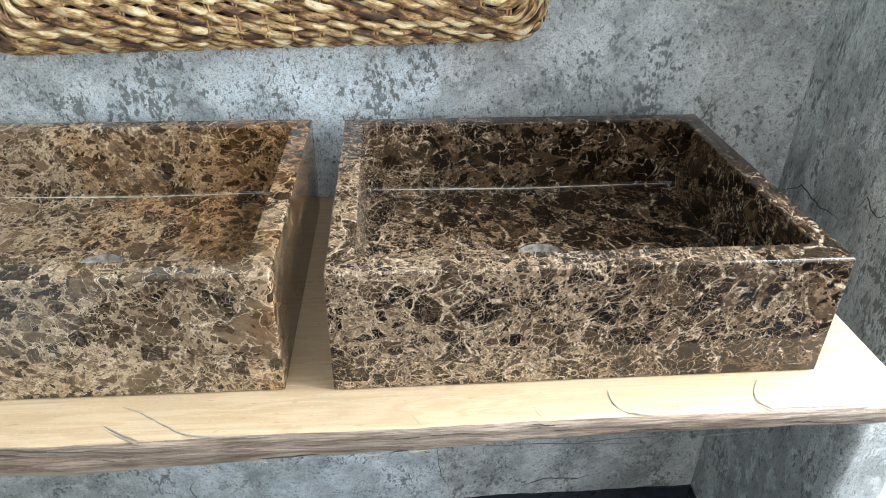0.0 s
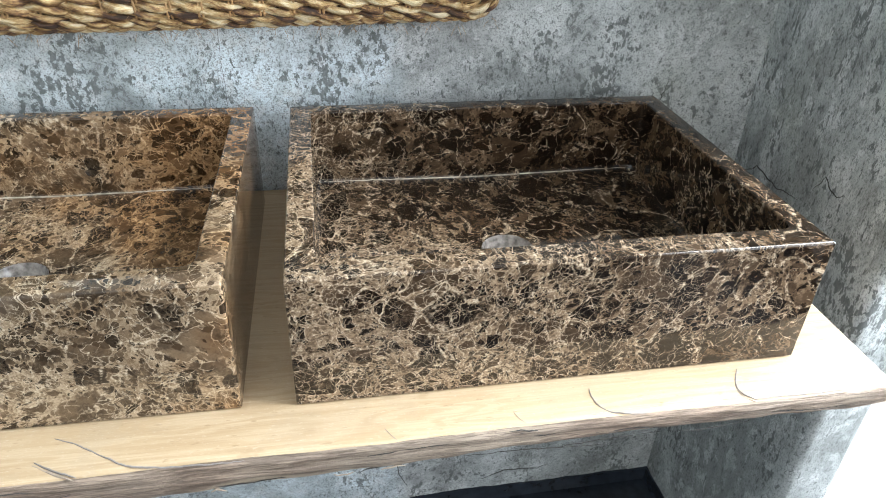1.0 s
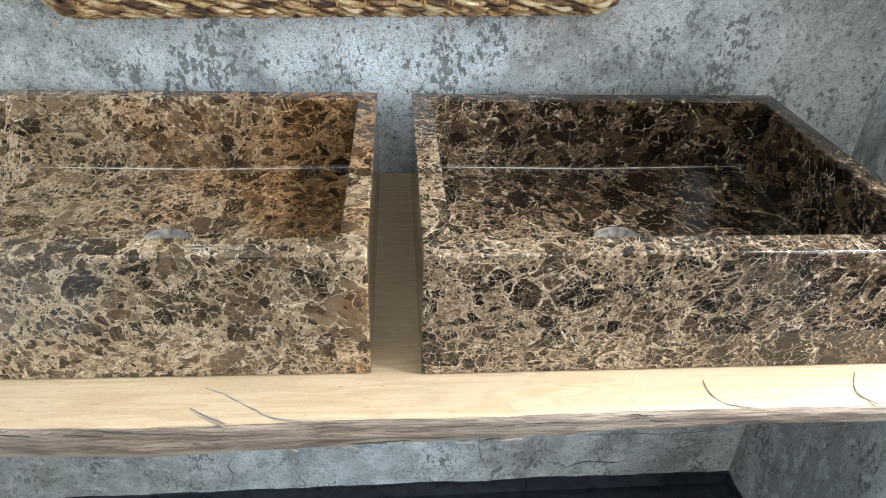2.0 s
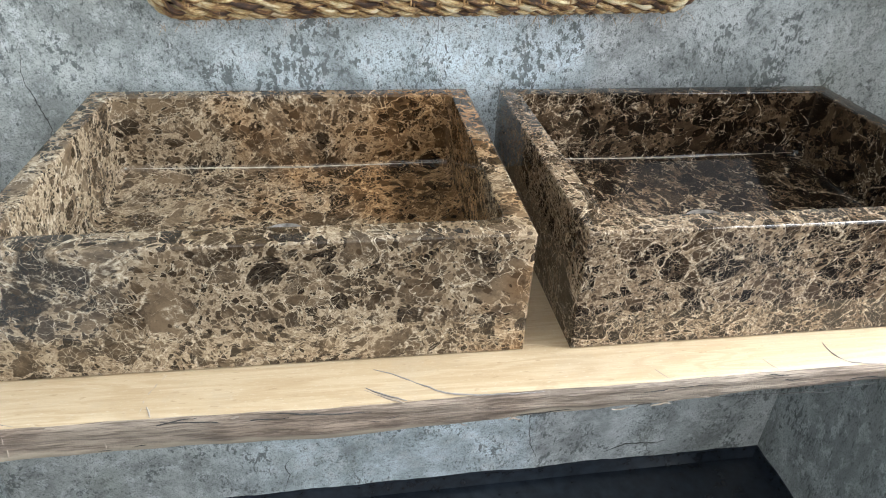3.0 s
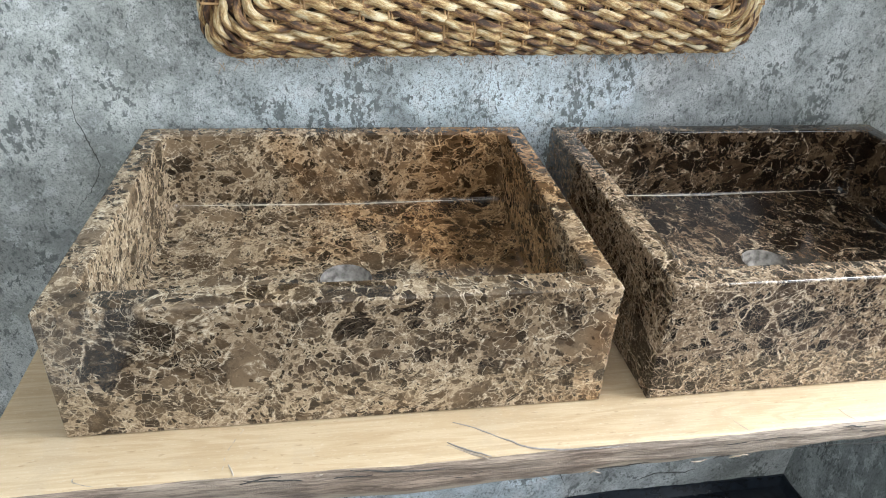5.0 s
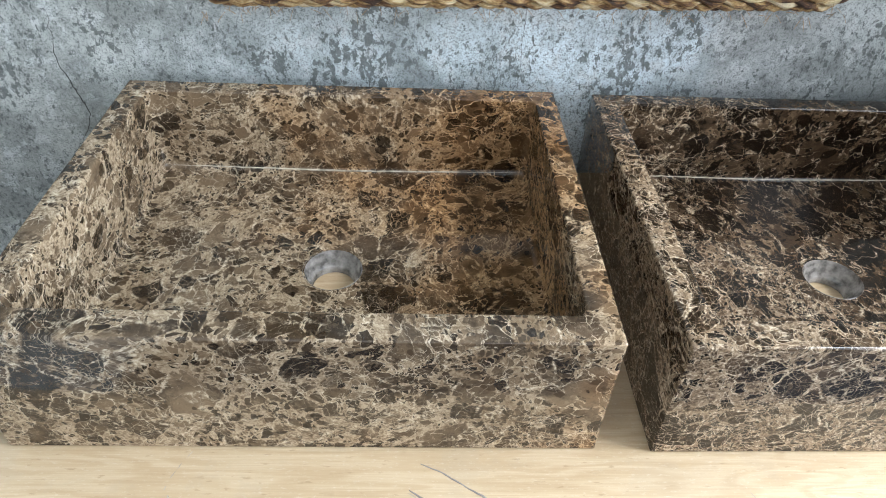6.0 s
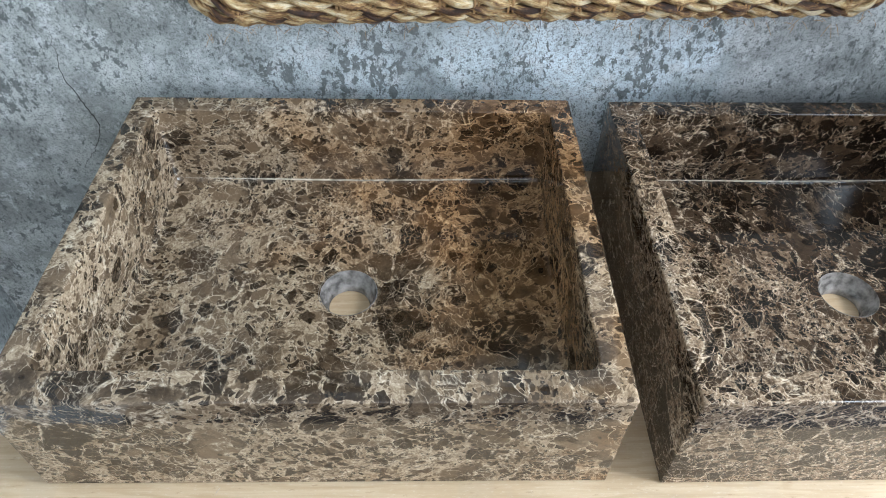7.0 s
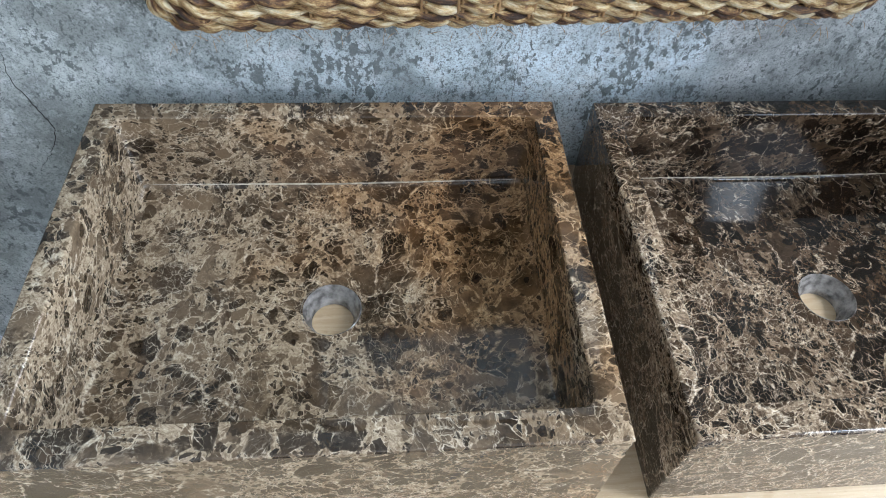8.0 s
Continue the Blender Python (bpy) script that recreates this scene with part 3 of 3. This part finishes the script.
# ---- basins ----
def build_basin(x0, y0, turn, label, material, flare, chipped, seed, narrow, drain, floor_z):
    """A rectangular stone trough; both halves of its floor fall to a flared drain. narrow: how far the back of one side stands in."""
    wide, deep, high = 0.552, 0.435, 0.1525
    left, front, right, rear = 0.029, 0.033, 0.028, 0.027
    ob = tagged(new("stone_basin"), label, "washbasin", "pair of stone basins")
    ob.matrix_world = pose(x0, y0, TOP, 0, 0, turn)
    rng = random.Random(seed)
    cx, cy = drain
    in_x = lambda x, y: x + (1 - x / wide) * (y / deep) * narrow
    fall = lambda x, y: floor_z + 0.016 * abs(x - cx) + 0.28 * (y - cy) ** 2
    bm = bmesh.new()
    cuts = [14 if k % 5 == 4 else 1 for k in range(20)]
    ring = lambda pts, z: [bm.verts.new((in_x(x, y), y, z)) for x, y in split_like(pts, cuts)]
    loops = []
    for i in range(25):
        z = 0.0015 + (high - 0.0058) * i / 24
        worn = [0.0012, 0.0012, 0.0012, 0.0012]
        worn[1] += chipped * rng.uniform(0.0, 0.0032)
        worn[0] += 0.2 * chipped * rng.uniform(0.0, 0.003)
        loops.append(ring(rounded_loop(0, 0, wide, deep, worn), z))
    for a in (0, 22, 45, 67, 90):
        d = 0.0027 * (1 - math.cos(radians(a)))
        loops.append(ring(rounded_loop(d, d, wide - d, deep - d, 0.0016 + d * 0.3), high - 0.0027 * (1 - math.sin(radians(a)))))
    inner = lambda d, r: rounded_loop(left - d, front - d, wide - right + d, deep - rear + d, r)
    for a in (90, 67, 45, 22, 0):
        d = 0.0026 * (1 - math.cos(radians(a)))
        loops.append(ring(inner(d, 0.011 + d), high - 0.0026 * (1 - math.sin(radians(a)))))
    for a in (0, 22, 45, 67, 90):
        s, c = math.sin(radians(a)), math.cos(radians(a))
        pts = inner(-0.008 * (1 - c), max(0.006, 0.011 - 0.005 * (1 - c)))
        loops.append([bm.verts.new((in_x(x, y), y, fall(x, y) + 0.008 * (1 - s))) for x, y in split_like(pts, cuts)])
    skin(bm, loops)
    foot = [bm.verts.new((cx + 0.0245 * math.cos(t), cy + 0.0245 * math.sin(t), 0.0012)) for t in [2 * math.pi * k / 48 for k in range(48)]]
    ring_fill(bm, loops[0], foot)
    bmesh.ops.recalc_face_normals(bm, faces=bm.faces[:])
    smooth(part("trough", bm, material, ob))
    # the floor: two planes, creased where they meet at the drain
    bm = bmesh.new()
    x_lo, x_hi, y_lo, y_hi = left + 0.0065, wide - right - 0.0065, front + 0.0065, deep - rear - 0.0065
    for start in (-90, 90):
        rows = []
        for k in range(49):
            a = radians(start + 180 * k / 48)
            c, s = math.cos(a), math.sin(a)
            reach = min(((x_hi if c > 0 else x_lo) - cx) / c if abs(c) > 1e-6 else 9, ((y_hi if s > 0 else y_lo) - cy) / s if abs(s) > 1e-6 else 9)
            row = []
            for q in range(9):
                r = 0.0346 + (reach - 0.0346) * q / 8
                x, y = cx + r * c, cy + r * s
                row.append(bm.verts.new((in_x(x, y), y, fall(x, y))))
            rows.append(row)
        for p, q in zip(rows, rows[1:]):
            for m in range(8):
                bm.faces.new((p[m], p[m + 1], q[m + 1], q[m]))
    smooth(part("basin_floor", bm, material, ob, "polished stone floor falling to the drain"))
    bm = bmesh.new()
    lip = lambda r, drop: [bm.verts.new((cx + r * math.cos(t), cy + r * math.sin(t), fall(cx + r * math.cos(t), cy + r * math.sin(t)) + drop)) for t in [2 * math.pi * k / 48 for k in range(48)]]
    circle = lambda r, z: [bm.verts.new((cx + r * math.cos(t), cy + r * math.sin(t), z)) for t in [2 * math.pi * k / 48 for k in range(48)]]
    skin(bm, [lip(0.0350, -0.0002), lip(0.0343, 0.0003), lip(0.0332, -0.0014)] + [circle(r, z) for r, z in ((0.0285, 0.0120), (0.0262, 0.0095), (0.0250, 0.008), (0.0243, 0.001))])
    smooth(part("drain_flare", bm, flare, ob, "polished flared drain hole in grey-brown stone"), 40)
    # a pale bead stands in for the highlight on the glossy inner fillet
    bead = [(in_x(x, deep), deep - rear - 0.0020, fall(x, deep - rear) + 0.0022) for x in np.linspace(left + 0.004, wide - right - 0.004, 60)]
    smooth(part("highlight_bead", tube(wander(bead, 2, 0.0006), 0.0013, 8), GLINT, ob, "pale bead added as the painted highlight of the inside edge"), 60)
    return ob


build_basin(0.0, 0.0, 0.0, "tan-brown veined marble basin with chipped corner on the pine slab", MARBLE_TAN, FLARE, 1.0, 3, 0.008, (0.279, 0.220), 0.0275)
build_basin(0.6055, -0.003, 0.45, "dark brown marble basin laced with pale veins on the pine slab", MARBLE_DARK, FLARE, 0.2, 8, 0.0, (0.273, 0.217), 0.0295)


# ---- woven mirror frame ----
def ring_path(inset, step):
    """Points along a rounded rectangle set in from the frame's rim, with the outward direction and the length run."""
    x0, z0, x1, z1 = 0.100 + inset, 1.053 + inset, 0.907 - inset, 1.80 - inset
    r = max(0.012, 0.046 - inset * 0.3)
    pts = []
    for cx, cz, a0 in ((x1 - r, z0 + r, -90), (x1 - r, z1 - r, 0), (x0 + r, z1 - r, 90), (x0 + r, z0 + r, 180)):
        for i in range(9):
            a = radians(a0 + 90 * i / 8)
            pts.append(Vector((cx + r * math.cos(a), 0, cz + r * math.sin(a))))
    pts.append(pts[0].copy())
    out, run = [], 0.0
    total = sum((b - a).length for a, b in zip(pts, pts[1:]))
    count = int(total / step)
    seg, start = 0, 0.0
    for i in range(count):
        s = total * i / count
        while s > start + (pts[seg + 1] - pts[seg]).length:
            start += (pts[seg + 1] - pts[seg]).length
            seg += 1
        d = pts[seg + 1] - pts[seg]
        t = d.normalized()
        out.append((pts[seg] + t * (s - start), t, s))
    return out, total


def strand_mesh(inset, y, lean, phase, seed, twist, size):
    """One of the two leaves that twine along a row; it swells where it lies on top."""
    path, total = ring_path(inset, 0.0040)
    rng = random.Random(seed)
    turns = round(total / twist)
    sides = 8
    verts, faces, uvs = [], [], []
    normal = Vector((0, -1, 0))
    count = len(path)
    for i, (p, t, s) in enumerate(path):
        side = t.cross(normal).normalized()
        up = normal * math.cos(lean) + side * math.sin(lean)
        across = t.cross(up).normalized()
        a = 2 * math.pi * turns * s / total + phase + 0.5 * noise.noise(Vector((s * 14, seed, 0)))
        c, q = math.cos(a), math.sin(a)
        wob = noise.noise(Vector((s * 40, seed * 3.1, 1)))
        centre = p + Vector((0, y, 0)) + up * (0.0046 * size * c + 0.0008 * wob) + across * (0.0042 * size * q + 0.0009 * noise.noise(Vector((s * 25, seed, 7))))
        fat = size * (0.0029 + 0.0038 * (0.5 + 0.5 * c)) + 0.0006 * wob
        for k in range(sides):
            b = 2 * math.pi * k / sides
            crease = 1 + 0.10 * math.sin(3 * b + s * 90 + seed)
            verts.append(centre + (across * math.cos(b) * fat * 1.04 + up * math.sin(b) * fat * 0.86) * crease)
    for i in range(count):
        j = (i + 1) % count
        for k in range(sides):
            m = (k + 1) % sides
            faces.append((i * sides + k, j * sides + k, j * sides + m, i * sides + m))
            s0, s1 = path[i][2], path[i][2] + total / count
            k0, k1 = k / sides, (k + 1) / sides
            tw0, tw1 = s0 * 14, s1 * 14
            uvs += [(k0 + tw0 * 0.12, s0 + seed * 1.37), (k0 + tw1 * 0.12, s1 + seed * 1.37), (k1 + tw1 * 0.12, s1 + seed * 1.37), (k1 + tw0 * 0.12, s0 + seed * 1.37)]
    me = bpy.data.meshes.new("strand")
    me.from_pydata([tuple(v) for v in verts], [], faces)
    layer = me.uv_layers.new(name="along")
    layer.data.foreach_set("uv", np.array([(v, u) for u, v in uvs], dtype=np.float32).ravel())
    me.materials.append(GRASS)
    me.shade_smooth()
    return me


def build_frame():
    ob = tagged(new("wall_mirror"), "wall mirror in a wide frame of twined brown and straw seagrass", "mirror")
    # rows from the wall round the rim and over the front
    rows = [(0.0065, 0.474, radians(80), 0.75), (0.0060, 0.461, radians(72), 0.75), (0.0065, 0.449, radians(60), 0.72), (0.0095, 0.439, radians(48), 0.70),
            (0.0165, 0.432, radians(34), 0.74), (0.0255, 0.428, radians(22), 0.80), (0.0360, 0.425, radians(10), 0.88)]
    for k in range(6):
        rows.append((0.0490 + 0.0140 * k, 0.4235, 0.0, 0.98))
    rows += [(0.130, 0.433, radians(-50), 0.9), (0.133, 0.448, radians(-80), 0.9)]
    for k, (inset, y, lean, size) in enumerate(rows):
        for h in (0, 1):
            strand = new("strand", strand_mesh(inset, y, lean, math.pi * h + 1.9 * k, 2 * k + h + 1, 0.058 if k < 5 else 0.082, size))
            strand.parent = ob
    # rods that the rows are twined on
    n = 0
    for x in np.arange(0.16, 0.86, 0.038):
        for dx in (-0.0024, 0.0024):
            bm = tube([(x + dx, 0.470, 1.064), (x + dx, 0.432, 1.066), (x + dx, 0.4245, 1.075), (x + dx, 0.4205, 1.10), (x + dx, 0.4205, 1.15), (x + dx, 0.424, 1.186)], 0.0017, 6)
            part("rod", bm, ROD, ob)
    for side, x in ((-1, 0.100), (1, 0.906)):
        for z in np.arange(1.13, 1.74, 0.038):
            part("rod", tube([(x, 0.45, z), (x - side * 0.01, 0.424, z), (x - side * 0.05, 0.4215, z), (x - side * 0.115, 0.424, z)], 0.0017, 6), ROD, ob)
    rng = random.Random(11)
    bm = bmesh.new()
    for k in range(150):
        x, z = rng.uniform(0.11, 0.90), rng.choice((1.054, 1.056, rng.uniform(1.06, 1.16)))
        p = Vector((x, rng.uniform(0.412, 0.43) if z > 1.058 else rng.uniform(0.42, 0.46), z))
        d = Vector((rng.uniform(-1, 1), rng.uniform(-0.5, -0.1), rng.uniform(-0.7, 0.3))).normalized() * rng.uniform(0.006, 0.018)
        q = [p + d * s + Vector((0, 0, -0.004 * s * s)) for s in (0, 0.35, 0.7, 1)]
        hair = tube(q, 0.00035, 4)
        me = bpy.data.meshes.new("hair")
        hair.to_mesh(me)
        hair.free()
        bm.from_mesh(me)
        bpy.data.meshes.remove(me)
    tagged(part("stray_fibre", bm, ROD, ob, "fine loose fibres sticking out of the weave"), kind="stuff")
    # added board, its dark colour paints the shade between the strands
    bm = box_bm((0.105, 0.436, 1.076), (0.901, 0.486, 1.782), 0.006)
    part("backing", bm, GAP_SHADE, ob, "unseen backing board, coloured dark as the shade in the weave's gaps")
    bm = box_bm((0.215, 0.430, 1.187), (0.791, 0.4355, 1.673), 0.001)
    part("glass", bm, MIRROR, ob, "clear silvered mirror glass")
    # it hangs a little askew, flat on the wall
    ob.matrix_world = pose(0.5, back(0.5) + 0.001, 1.0675, 0, -1.0, 0.95) @ pose(-0.5, -0.485, -1.0625)
    return ob


build_frame()
